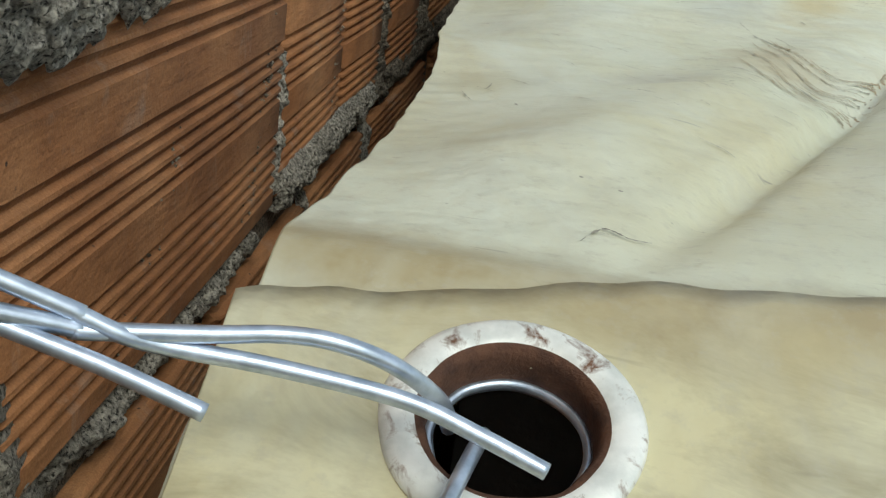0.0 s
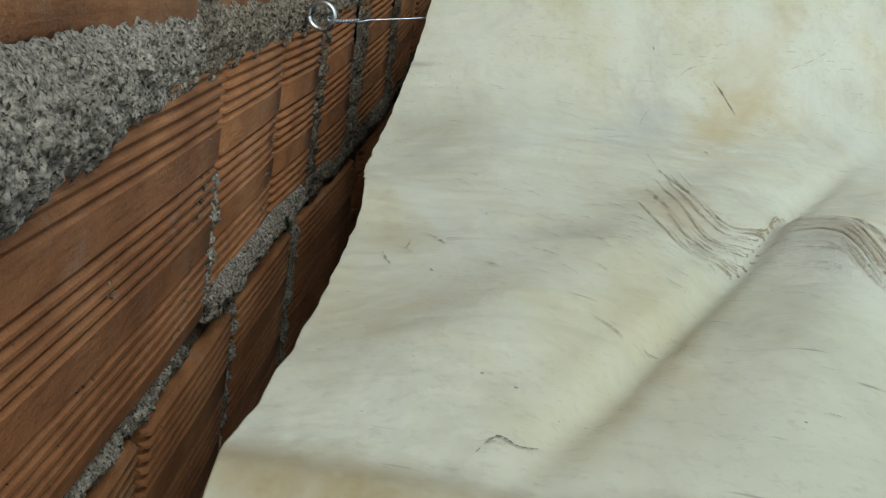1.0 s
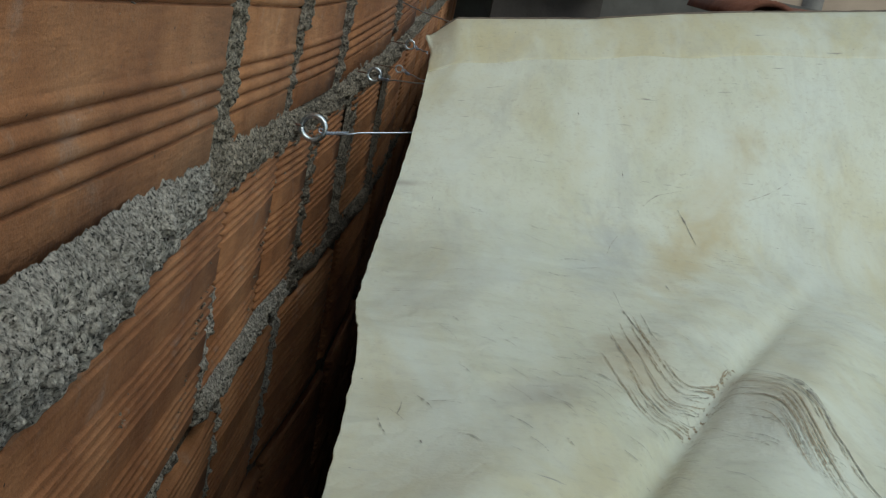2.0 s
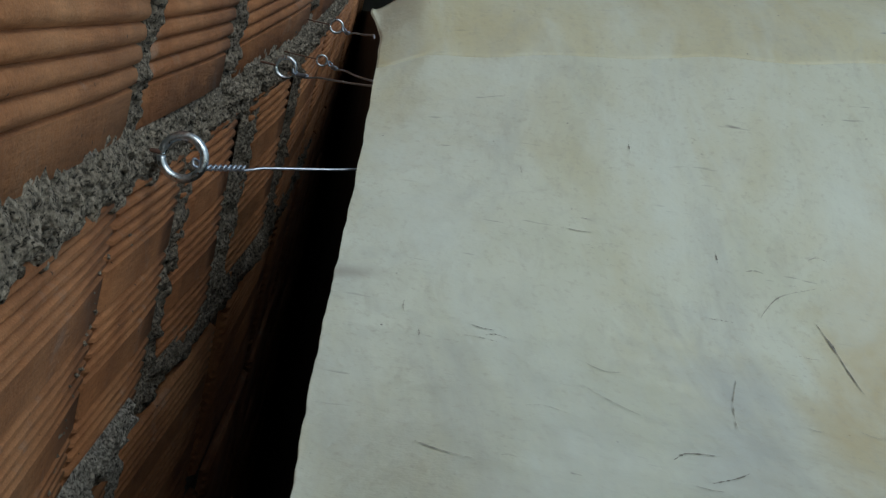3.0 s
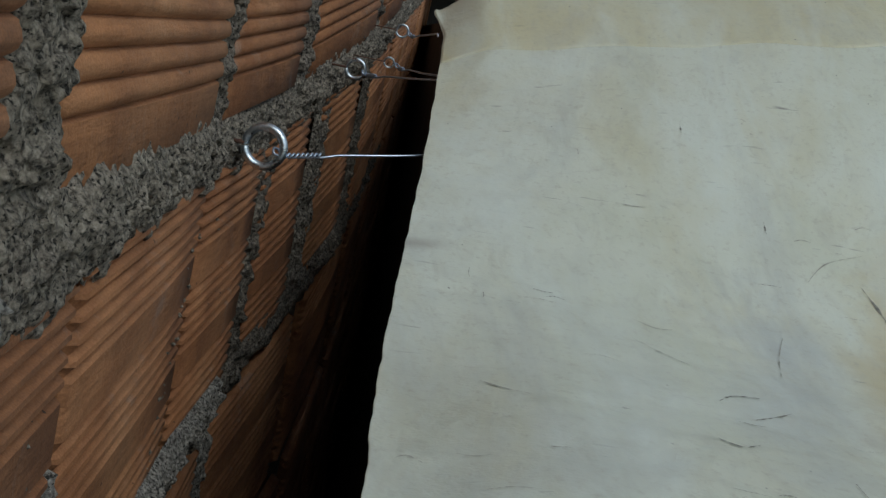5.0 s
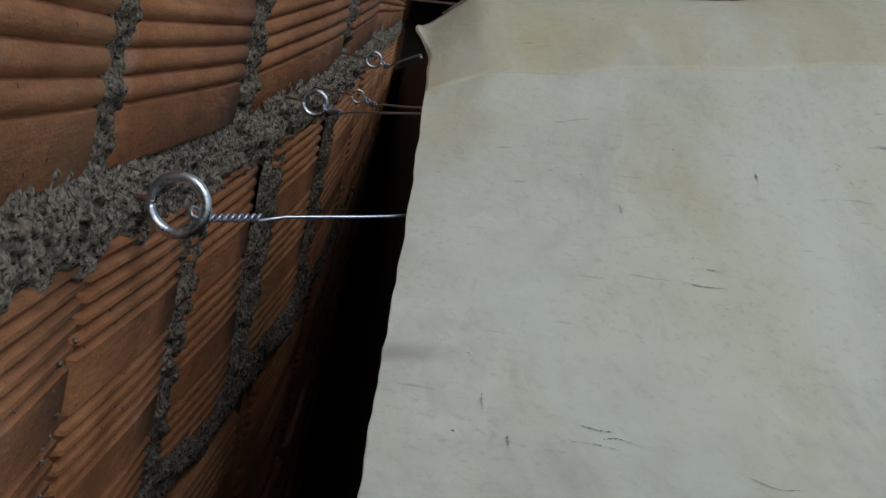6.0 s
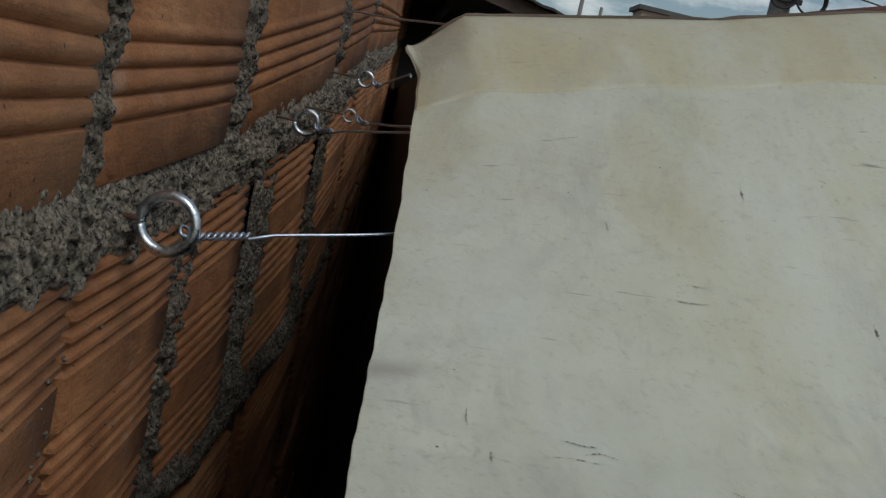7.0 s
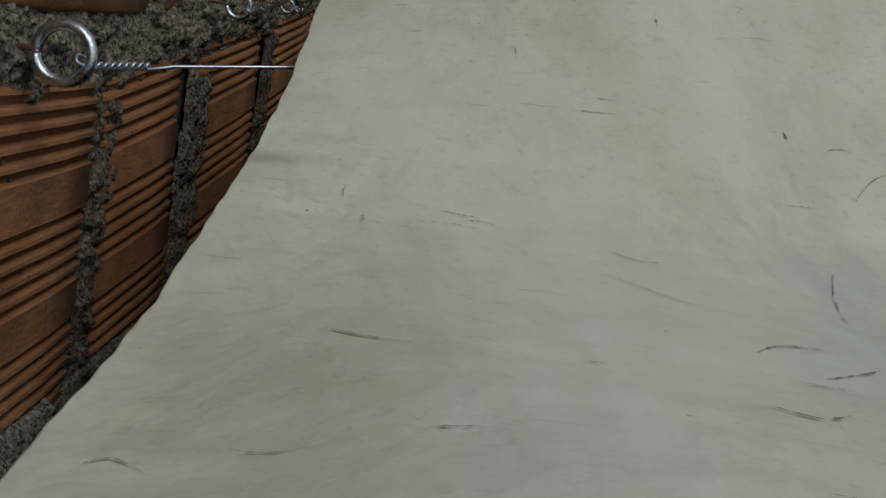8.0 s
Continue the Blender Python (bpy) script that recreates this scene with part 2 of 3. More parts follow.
# ---------------------------------------------------------------- helpers
def mesh_of(name, verts, faces, material, smooth=False):
    me = bpy.data.meshes.new(name)
    me.from_pydata([tuple(v) for v in verts], [], faces)
    me.materials.append(material)
    if smooth:
        me.polygons.foreach_set("use_smooth", [True] * len(me.polygons))
    me.update()
    return me


def part(name, data, parent, label=""):
    ob = new(name, data)
    ob.parent = parent
    return tagged(ob, label) if label else ob


def thing(name, label, category, at=(0, 0, 0), group="", kind=""):
    ob = new(name)
    ob.location = at
    ob.empty_display_size = 0.05
    return tagged(ob, label, category, group, kind)


def box_mesh(name, lo, hi, material, bevel=0.0):
    bm = bmesh.new()
    size = [b - a for a, b in zip(lo, hi)]
    bmesh.ops.create_cube(bm, size=1, matrix=Matrix.Translation([(a + b) / 2 for a, b in zip(lo, hi)]) @ Matrix.Diagonal((*size, 1)))
    if bevel:
        bmesh.ops.bevel(bm, geom=bm.edges[:], offset=bevel, segments=2, affect="EDGES")
    me = bpy.data.meshes.new(name)
    bm.to_mesh(me)
    bm.free()
    me.materials.append(material)
    return me


def tube_mesh(name, points, radius, material, sides=8, closed=False):
    """A round bar along a line of points; radius: one number, or one for each point."""
    pts = [Vector(p) for p in points]
    n = len(pts)
    radii = [radius] * n if isinstance(radius, (int, float)) else radius
    verts, faces = [], []
    side = None
    for i, p in enumerate(pts):
        a = pts[(i - 1) % n] if closed or i else p
        b = pts[(i + 1) % n] if closed or i < n - 1 else p
        d = (b - a).normalized()
        if side is None:
            side = d.orthogonal().normalized()
        side = (side - d * side.dot(d)).normalized()
        up = d.cross(side)
        for k in range(sides):
            w = 2 * math.pi * k / sides
            verts.append(p + (side * math.cos(w) + up * math.sin(w)) * radii[i])
    for i in range(n if closed else n - 1):
        j = (i + 1) % n
        for k in range(sides):
            m = (k + 1) % sides
            faces.append((i * sides + k, i * sides + m, j * sides + m, j * sides + k))
    if not closed:
        faces.append(tuple(range(sides))[::-1])
        faces.append(tuple(range((n - 1) * sides, n * sides)))
    return mesh_of(name, verts, faces, material, True)


def smooth_line(points, steps=8):
    """A soft line through the given points."""
    pts = [Vector(p) for p in points]
    out = []
    for i in range(len(pts) - 1):
        p0, p1, p2, p3 = pts[max(i - 1, 0)], pts[i], pts[i + 1], pts[min(i + 2, len(pts) - 1)]
        for k in range(steps):
            t = k / steps
            out.append(0.5 * (2 * p1 + (p2 - p0) * t + (2 * p0 - 5 * p1 + 4 * p2 - p3) * t * t + (3 * p1 - p0 - 3 * p2 + p3) * t ** 3))
    return out + [pts[-1]]


def ease(a, b, v):
    if a > b:
        return 1.0 - ease(b, a, v)
    t = min(1.0, max(0.0, (v - a) / (b - a)))
    return t * t * (3 - 2 * t)


def along(table, v):
    """Straight steps through a small table of (at, value)."""
    for (a, p), (b, q) in zip(table, table[1:]):
        if v <= b:
            return p + (q - p) * max(0.0, (v - a) / (b - a))
    return table[-1][1]


# ---------------------------------------------------------------- ground and the yard's enclosure
ground = new("ground", mesh_of("ground", [(-300, -300, 0), (300, -300, 0), (300, 300, 0), (-300, 300, 0)], [(0, 1, 2, 3)], EARTH))
tagged(ground, "bare trodden earth of the yard", "ground", kind="structure")
floor = new("floor", box_mesh("floor", (0.0, -1.2, 0.0), (2.6, 4.6, 0.06), SCREED))
tagged(floor, "grey cement floor under the tarpaulin", "floor", kind="structure")
# added walls close the yard; their dark colour bounces little light
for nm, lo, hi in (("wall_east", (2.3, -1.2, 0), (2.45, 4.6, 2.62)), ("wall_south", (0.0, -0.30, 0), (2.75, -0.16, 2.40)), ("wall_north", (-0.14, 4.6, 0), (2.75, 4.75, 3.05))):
    tagged(new(nm, box_mesh(nm, lo, hi, CONCRETE)), "added dark wall closing the yard", "wall", kind="structure")

# ---------------------------------------------------------------- the block wall
WALL_Y0, WALL_Y1 = -0.75, 4.62
PITCH, COURSE = 0.216, 0.185
CLIMB = [(1.0, 0.0), (1.15, 0.006), (1.29, 0.030), (1.45, 0.058), (1.80, 0.10), (4.62, 0.28)]
RISE = lambda y: along(CLIMB, max(1.0, y))            # the joints climb towards the far end
BEND = [(0.98, 0.0), (1.15, 0.011), (1.30, 0.035), (1.45, 0.058), (1.75, 0.072), (4.62, 0.14)]


def wall_x(y):
    """The wall is out of line: it leans over towards the sheet at its far end."""
    return along(BEND, max(y, BEND[0][0]))


stations = [WALL_Y0] + [y for y, _ in BEND]
verts = [(x + wall_x(y), y, z) for y in stations for x, z in ((-0.13, 0.0), (-0.010, 0.0), (-0.010, 3.3), (-0.13, 3.3))]
faces = [(4 * i + k, 4 * i + (k + 1) % 4, 4 * i + 4 + (k + 1) % 4, 4 * i + 4 + k) for i in range(len(stations) - 1) for k in range(4)]
faces += [(3, 2, 1, 0), tuple(4 * len(stations) - 4 + k for k in range(4))]
wall = new("wall_west", mesh_of("wall_west", verts, faces, MORTAR_BROWN_SHADE))
tagged(wall, "unplastered wall of ribbed terracotta blocks", "wall", kind="structure")


def block_mesh(name, seed, convex=False, bands=((5, 0.019), (5, 0.021), (5, 0.0)), foot=0.013):
    """A hollow clay block one metre long, to be shortened: bands of ribs on its face, smooth strips between them."""
    rnd = random.Random(seed)
    prof = [(0.0, -0.004), (0.003, 0.0)]
    z = foot
    for ribs, gap in bands:
        for _ in range(ribs):
            d = 0.0030 + rnd.uniform(-0.0004, 0.0005)
            if convex:                                 # broad round ribs with narrow grooves
                prof += [(z, 0.0), (z + 0.0011, -d * 0.85), (z + 0.0022, -d * 0.3), (z + 0.0038, 0.0008), (z + 0.0060, 0.0016), (z + 0.0084, 0.0011), (z + 0.0100, 0.0002)]
                z += 0.0108
            else:
                prof += [(z, 0.0), (z + 0.0018, -d), (z + 0.0042, -d * 0.7), (z + 0.0066, 0.0004)]
                z += 0.0087
        prof.append((z, 0.0))
        z += gap
    prof += [(COURSE - 0.003, 0.0), (COURSE, -0.004)]
    rings = [(0.0, -0.0045), (0.012, -0.0008), (0.3, 0.0), (0.7, 0.0006), (0.988, -0.0008), (1.0, -0.0045)]
    verts, faces = [], []
    m = len(prof) + 2
    for y, inset in rings:
        verts.append((-0.10, y, 0.0))
        for pz, px in prof:
            verts.append((px + inset, y, pz))
        verts.append((-0.10, y, COURSE))
    for i in range(len(rings) - 1):
        for k in range(m - 1):
            a, b = i * m + k, (i + 1) * m + k
            faces.append((a, b, b + 1, a + 1))
    faces.append(tuple(range(m))[::-1])
    faces.append(tuple(range((len(rings) - 1) * m, len(rings) * m)))
    me = mesh_of(name, verts, faces, CLAY, True)
    me.set_sharp_from_angle(angle=radians(62 if convex else 28))
    return me


BLOCKS = [block_mesh("brick", s) for s in range(4)]
UPPER = [block_mesh("brick", 10 + s, True, ((4, 0.031), (5, 0.0)), 0.026) for s in range(3)]
TOP = 2.614                                           # underside of the course above the eye bolts
NEAR = {                                              # ends of the blocks of the three courses that show well
    0: [(-0.44, -0.17), (-0.14, 0.14), (0.17, 0.590), (0.642, 0.922), (0.941, 1.185), (1.212, 1.470), (1.505, 1.77), (1.81, 2.07)],
    -1: [(-0.45, -0.15), (-0.12, 0.16), (0.275, 0.690), (0.702, 0.946), (0.957, 1.128), (1.163, 1.285), (1.325, 1.48), (1.52, 1.75)],
    -2: [(-0.30, -0.02), (0.01, 0.28), (0.30, 0.545), (0.560, 0.803), (0.820, 1.075), (1.105, 1.37), (1.40, 1.67), (1.70, 1.96)],
}


def course_ends(k, rnd):
    ends = list(NEAR.get(k, ()))
    y = ends[-1][1] if ends else WALL_Y0 + rnd.uniform(0, 0.25)
    while y < WALL_Y1 - 0.3:
        y += rnd.uniform(0.014, 0.03)
        n = y + rnd.uniform(0.255, 0.285)
        ends.append((y, n))
        y = n
    return ends


# ---------------------------------------------------------------- the tarpaulin's shape
EDGE_X = 0.115
SAG = [(-0.2, 2.41), (0.06, 2.5365), (0.117, 2.5645), (0.132, 2.5690), (0.25, 2.5645), (0.4, 2.559), (0.6, 2.558), (0.75, 2.5605), (0.85, 2.568), (0.93, 2.587), (1.0, 2.612), (1.08, 2.645), (1.16, 2.680), (1.23, 2.706), (1.30, 2.720)]
FAR_Y, NEAR_Y = 1.215, -0.02
HOLE, HOLE_R = (0.1622, 0.0985), 0.0166


def crease(y):
    return 0.191 + 0.40 * (y - 0.167) + 0.10 * max(0.0, y - 0.3) ** 2


def cloth_z(x, y):
    blur = 0.006 + 0.03 * ease(0.15, 0.3, y)
    z = 0.25 * (along(SAG, y - blur) + 2 * along(SAG, y) + along(SAG, y + blur))
    far = ease(0.85, 1.2, y)
    z += far * 0.285 * (1 - math.exp(-max(0.0, x - 0.115) / 0.8))
    # the long pulled fold: a groove with a swelling beside it
    u = x - crease(y)
    grow = ease(0.10, 0.30, y) * (1 - ease(0.55, 0.95, y))
    z += grow * (-0.0085 * math.exp(-(u / 0.0065) ** 2) + 0.0105 * math.exp(-((u - 0.052) / 0.032) ** 2) + 0.006 * math.exp(-((u + 0.05) / 0.03) ** 2))
    z += 0.009 * math.exp(-((x - 0.350) / 0.026) ** 2 - ((y - 0.46) / 0.09) ** 2) - 0.004 * math.exp(-((x - 0.285) / 0.02) ** 2 - ((y - 0.47) / 0.06) ** 2)
    # the folded corner: a sharp ridge that runs in from the far edge
    ridge = 0.138 + 0.12 * (1.215 - y)
    z += ease(1.08, 1.205, y) * (0.007 + max(0.0, 0.017 - (0.62 if x < ridge else 0.11) * abs(x - ridge)))
    # the slack edge hangs a little between the wires
    z -= (1 - ease(0.112, 0.19, x)) * (0.012 * ease(0.47, 0.6, y) * (1 - ease(0.72, 0.88, y)) + 0.007 * ease(0.12, 0.26, y) * (1 - ease(0.4, 0.5, y)))
    # the seam of the near hem
    z += 0.0020 * math.exp(-((y - 0.128 - 0.08 * (x - 0.15)) / 0.008) ** 2) * (1 - ease(0.30, 0.5, x))
    # soft unevenness and fine pulls across the cloth
    z += 0.0038 * noise.noise((x * 5.0, y * 4.0, 0.3)) + 0.0016 * noise.noise((x * 9.0, y * 22.0, 1.7)) + 0.0007 * noise.noise((x * 30.0, y * 70.0, 4.2))
    return z


def edge_x(y):
    """The cut edge by the wall, drawn outwards where a wire holds it."""
    wave = 0.0009 * noise.noise((y * 40.0, 7.0, 0.0)) + 0.0006 * noise.noise((y * 75.0, 3.0, 0.0))
    return EDGE_X + wave + 0.0045 + 0.002 * ease(0.12, 0.2, y) * (1 - ease(0.3, 0.45, y)) - 0.011 * ease(0.42, 0.6, y) * (1 - 0.8 * ease(0.7, 1.08, y)) - 0.010 * math.exp(-((y - 1.215) / 0.03) ** 2) - 0.004 * ease(0.128, 0.085, y)


def cloth_grid(name, x_of, y0, y1, nx, ny, material, lift=0.0, thick=0.0009):
    verts, faces = [], []
    for j in range(ny + 1):
        v = j / ny
        for i in range(nx + 1):
            u = i / nx
            x, y = x_of(u, v)
            verts.append((x, y, cloth_z(x, y) + lift))
    top = len(verts)
    verts += [(x, y, z - thick) for x, y, z in verts]
    w = nx + 1
    for j in range(ny):
        for i in range(nx):
            a = j * w + i
            mx, my = (verts[a][0] + verts[a + 1 + w][0]) / 2 - HOLE[0], (verts[a][1] + verts[a + 1 + w][1]) / 2 - HOLE[1]
            if math.hypot(mx, my * 1.11) < HOLE_R:
                continue
            faces.append((a, a + 1, a + 1 + w, a + w))
            faces.append((top + a, top + a + w, top + a + 1 + w, top + a + 1))
    rim = [i for i in range(w)] + [j * w + nx for j in range(1, ny + 1)] + [ny * w + i for i in range(nx - 1, -1, -1)] + [j * w for j in range(ny - 1, 0, -1)]
    for a, b in zip(rim, rim[1:] + rim[:1]):
        faces.append((a, top + a, top + b, b))
    return mesh_of(name, verts, faces, material, True)


def sheet_xy(u, v):
    y = NEAR_Y + (FAR_Y - NEAR_Y) * v
    x0 = edge_x(y)
    return x0 + (u ** 2.0) * 2.2 + 0.08 * u, y


tarpaulin = thing("tarpaulin", "worn cream tarpaulin stretched between wires beside the block wall", "tarpaulin")
part("sheet", cloth_grid("sheet", sheet_xy, 0, 1, 210, 420, TARP), tarpaulin)


def near_hem_xy(u, v):
    x0 = edge_x(0.085) + 0.0008
    x = x0 + 0.9 * u ** 1.6
    edge = 0.119 + 0.24 * min(x - 0.13, 0.14) + 0.05 * max(0.0, x - 0.27) + 0.004 * noise.noise((x * 25, 2.0, 0)) + 0.0016 * noise.noise((x * 90, 5.0, 0))
    return x, NEAR_Y - 0.002 + (edge - NEAR_Y) * v


def far_hem_xy(u, v):
    x = edge_x(1.2) + 1.5 * u ** 1.5
    width = 0.085 + 0.006 * noise.noise((x * 14, 9.0, 0))
    y = FAR_Y + 0.001 - width * (1 - v)
    return x + edge_x(y) - edge_x(1.2) + 0.0005, y


part("hem", cloth_grid("hem", near_hem_xy, 0, 1, 150, 30, TARP_YELLOW, 0.0016, 0.0012), tarpaulin, "dirty yellowed hem of the sheet")
part("hem", cloth_grid("hem", far_hem_xy, 0, 1, 120, 24, TARP_END, 0.0006, 0.0012), tarpaulin, "yellowed folded hem along the far end")

part("edge_cord", tube_mesh("edge_cord", [(x, FAR_Y + 0.002, cloth_z(x, FAR_Y) + 0.0005 + 0.0012 * noise.noise((x * 60, 4.0, 0))) for x in [0.122 + 0.006 * i for i in range(200)]], 0.0021, FASCIA, 6), tarpaulin, "dirty brown cord along the far edge")


def scuff_mesh(points, width, material=None):
    """A thin rubbed mark that lies on the cloth."""
    line = smooth_line([(x, y, 0) for x, y in points], 10)
    verts, faces = [], []
    n = len(line)
    for i, p in enumerate(line):
        d = (line[min(i + 1, n - 1)] - line[max(i - 1, 0)]).normalized()
        s = Vector((-d.y, d.x, 0)) * width * (0.25 + 0.75 * math.sin(math.pi * i / (n - 1))) * max(0.04, 0.45 + 1.2 * noise.noise((i * 0.8, p.x * 60, p.y * 30)))
        for q in (p + s, p - s):
            verts.append((q.x, q.y, cloth_z(q.x, q.y) + 0.0005))
    for i in range(n - 1):
        faces.append((2 * i, 2 * i + 1, 2 * i + 3, 2 * i + 2))
    return mesh_of("scuff", verts, faces, material or SCUFF, True)


# ---------------------------------------------------------------- marks on the sheet
SCUFFS = [
    ([(0.292, 0.700), (0.293, 0.640), (0.294, 0.585)], 0.0011), ([(0.303, 0.824), (0.309, 0.850), (0.318, 0.876)], 0.0007), ([(0.345, 0.932), (0.360, 0.950), (0.385, 0.962)], 0.0006),
    ([(0.378, 0.935), (0.385, 0.915), (0.392, 0.888)], 0.0011), ([(0.150, 0.748), (0.158, 0.741), (0.170, 0.734)], 0.0007),
    ([(0.230, 0.832), (0.240, 0.822), (0.255, 0.812)], 0.0007), ([(0.258, 0.772), (0.266, 0.781), (0.280, 0.785)], 0.0012),
    ([(0.243, 0.722), (0.252, 0.716), (0.262, 0.724)], 0.0012), ([(0.270, 0.757), (0.282, 0.765), (0.292, 0.775)], 0.0008),
    ([(0.118, 0.668), (0.122, 0.671), (0.128, 0.666)], 0.0005), ([(0.148, 0.880), (0.1475, 0.873), (0.148, 0.867)], 0.0005),
    ([(0.155, 0.854), (0.1553, 0.851), (0.155, 0.848)], 0.0006), ([(0.343, 0.757), (0.3435, 0.752), (0.344, 0.747)], 0.0013),
    ([(0.280, 1.054), (0.2803, 1.050), (0.2806, 1.046)], 0.0008), ([(0.326, 0.976), (0.3263, 0.972), (0.3266, 0.968)], 0.0008),
    ([(0.212, 1.024), (0.2123, 1.021), (0.2126, 1.018)], 0.0007), ([(0.146, 0.384), (0.1455, 0.372), (0.1445, 0.364)], 0.0006),
    ([(0.136, 0.358), (0.138, 0.346), (0.141, 0.336)], 0.0006), ([(0.172, 0.344), (0.178, 0.341), (0.182, 0.333)], 0.0007),
    ([(0.156, 0.333), (0.1563, 0.331), (0.1568, 0.329)], 0.0009), ([(0.172, 0.155), (0.177, 0.166), (0.182, 0.163), (0.187, 0.166)], 0.0008),
    ([(0.448, 0.960), (0.470, 0.972), (0.497, 0.991)], 0.0006), ([(0.262, 0.600), (0.270, 0.596), (0.280, 0.599)], 0.0006),
]
for line, wide in SCUFFS:
    part("scuff", scuff_mesh(line, wide * 0.8, SCUFF_DARK if wide > 0.00075 else SCUFF), tarpaulin)
# the bundle of rubbed lines that dips into the fold and climbs over the swelling beside it
INNER = [(0.258, 0.560), (0.262, 0.470), (0.272, 0.418), (0.290, 0.418), (0.315, 0.455), (0.334, 0.430), (0.333, 0.375), (0.336, 0.332)]
OUTER = [(0.303, 0.650), (0.298, 0.550), (0.308, 0.495), (0.330, 0.512), (0.352, 0.558), (0.378, 0.520), (0.376, 0.420), (0.382, 0.345)]
rnd = random.Random(21)
for k in range(110):
    s, jig = rnd.random(), rnd.uniform(-0.004, 0.004)
    line = smooth_line([(a + (c - a) * s + jig, b + (d - b) * s + jig * 1.6, 0) for (a, b), (c, d) in zip(INNER, OUTER)], 5)
    first = rnd.randrange(0, len(line) - 6)
    bit = line[first:first + rnd.randrange(4, 13)]
    dark = s > 0.6 and first > 18
    part("scuff", scuff_mesh([(p.x, p.y) for p in bit], rnd.uniform(0.0003, 0.0011 if dark else 0.0007), SCUFF_DARK if dark and k % 2 else SCUFF_BROWN if k % 3 else SCUFF), tarpaulin)
rnd = random.Random(5)
for k in range(90):
    x, y, w = rnd.uniform(0.125, 0.50), rnd.uniform(0.16, 1.0), rnd.uniform(-0.5, 0.5)
    n = rnd.uniform(0.002, 0.010)
    part("scuff", scuff_mesh([(x, y), (x + n, y + n * w), (x + 2 * n, y + n * w * 0.4)], rnd.uniform(0.0002, 0.0006), SCUFF_DARK if k % 4 == 0 else SCUFF), tarpaulin)

for k in range(110):                                   # rubbed and dirty where the cloth bends most
    x, y = rnd.gauss(0.255, 0.04), rnd.gauss(0.44, 0.075)
    if x < 0.13:
        continue
    n, w = rnd.uniform(0.002, 0.008), rnd.uniform(-2.2, -0.4)
    part("scuff", scuff_mesh([(x, y), (x + n, y + n * w), (x + 1.6 * n, y + n * w * 2.0)], rnd.uniform(0.0002, 0.0005), SCUFF_DARK if k % 6 == 0 else SCUFF), tarpaulin)

# ---------------------------------------------------------------- eyelet with its wires
TILT = math.atan(0.49)
ring_at = Vector((*HOLE, cloth_z(*HOLE) + 0.0022))
eyelet = thing("eyelet", "large white metal eyelet with rust, pressed into the hem", "eyelet", ring_at)
eyelet.rotation_euler = (TILT, 0, 0)
eyelet.scale = (1.24, 1.24, 1.24)


def turned(name, profile, material, segments=72, wobble=0.0):
    verts, faces = [], []
    m = len(profile)
    for i in range(segments):
        w = 2 * math.pi * i / segments
        k = 1 + wobble * noise.noise((math.cos(w) * 2, math.sin(w) * 2, 0.5))
        for r, z in profile:
            verts.append((r * k * math.cos(w), r * k * math.sin(w), z))
    for i in range(segments):
        j = (i + 1) % segments
        for p in range(m - 1):
            faces.append((i * m + p, j * m + p, j * m + p + 1, i * m + p + 1))
    return mesh_of(name, verts, faces, material, True)


part("flange", turned("flange", [(0.0158, -0.0012), (0.0161, 0.0000), (0.0157, 0.0006), (0.0148, 0.0010), (0.0122, 0.0011), (0.0113, 0.0007)], EYELET, wobble=0.02), eyelet)
part("barrel", turned("barrel", [(0.0118, 0.0009), (0.0110, 0.0007), (0.0104, -0.0006), (0.0102, -0.0045), (0.0106, -0.0060)], RUST, wobble=0.03), eyelet, "rusted inner barrel")
part("washer", turned("washer", [(0.0103, -0.0046), (0.0096, -0.0042), (0.0091, -0.0050), (0.0096, -0.0062), (0.0104, -0.0064)], WIRE, wobble=0.03), eyelet, "grey metal washer under the sheet")



EYELET_WIRES = [
    [(0.0290, 0.0310, 2.5975), (0.0887, 0.0669, 2.5767), (0.0938, 0.0699, 2.5746), (0.0984, 0.0722, 2.5741), (0.1090, 0.0769, 2.5735), (0.1165, 0.0805, 2.5732), (0.1229, 0.0818, 2.5728), (0.1296, 0.0836, 2.5706), (0.1347, 0.0861, 2.5670), (0.1385, 0.0905, 2.5618), (0.1395, 0.0998, 2.5537)],
    [(0.0290, 0.0420, 2.6110), (0.0884, 0.0679, 2.5798), (0.0943, 0.0705, 2.5764), (0.0992, 0.0722, 2.5738), (0.1047, 0.0751, 2.5717), (0.1172, 0.0783, 2.5696), (0.1337, 0.0811, 2.5663), (0.1441, 0.0813, 2.5627), (0.1534, 0.0805, 2.5594)],
    [(0.0290, 0.0570, 2.5960), (0.0889, 0.0663, 2.5749), (0.1001, 0.0677, 2.5710), (0.1107, 0.0689, 2.5667)],
    [(0.1448, 0.0998, 2.5534), (0.1433, 0.0886, 2.5554), (0.1409, 0.0784, 2.5534), (0.1378, 0.0689, 2.5499), (0.1365, 0.0646, 2.5476)],
]


def wire_thing(label, lines, radius, group=""):
    ob = thing("tie_wire", label, "wire", lines[0][0], group)
    for line in lines:
        pts = smooth_line(line, 8)
        me = tube_mesh("strand", [Vector(p) - Vector(lines[0][0]) for p in pts], radius, WIRE, 10)
        part("strand", me, ob)
    return ob


wire_thing("thick bent galvanised wire passed through the eyelet, ends cut", [[(x + 0.0135, y, z) for x, y, z in line] for line in EYELET_WIRES], 0.00125)


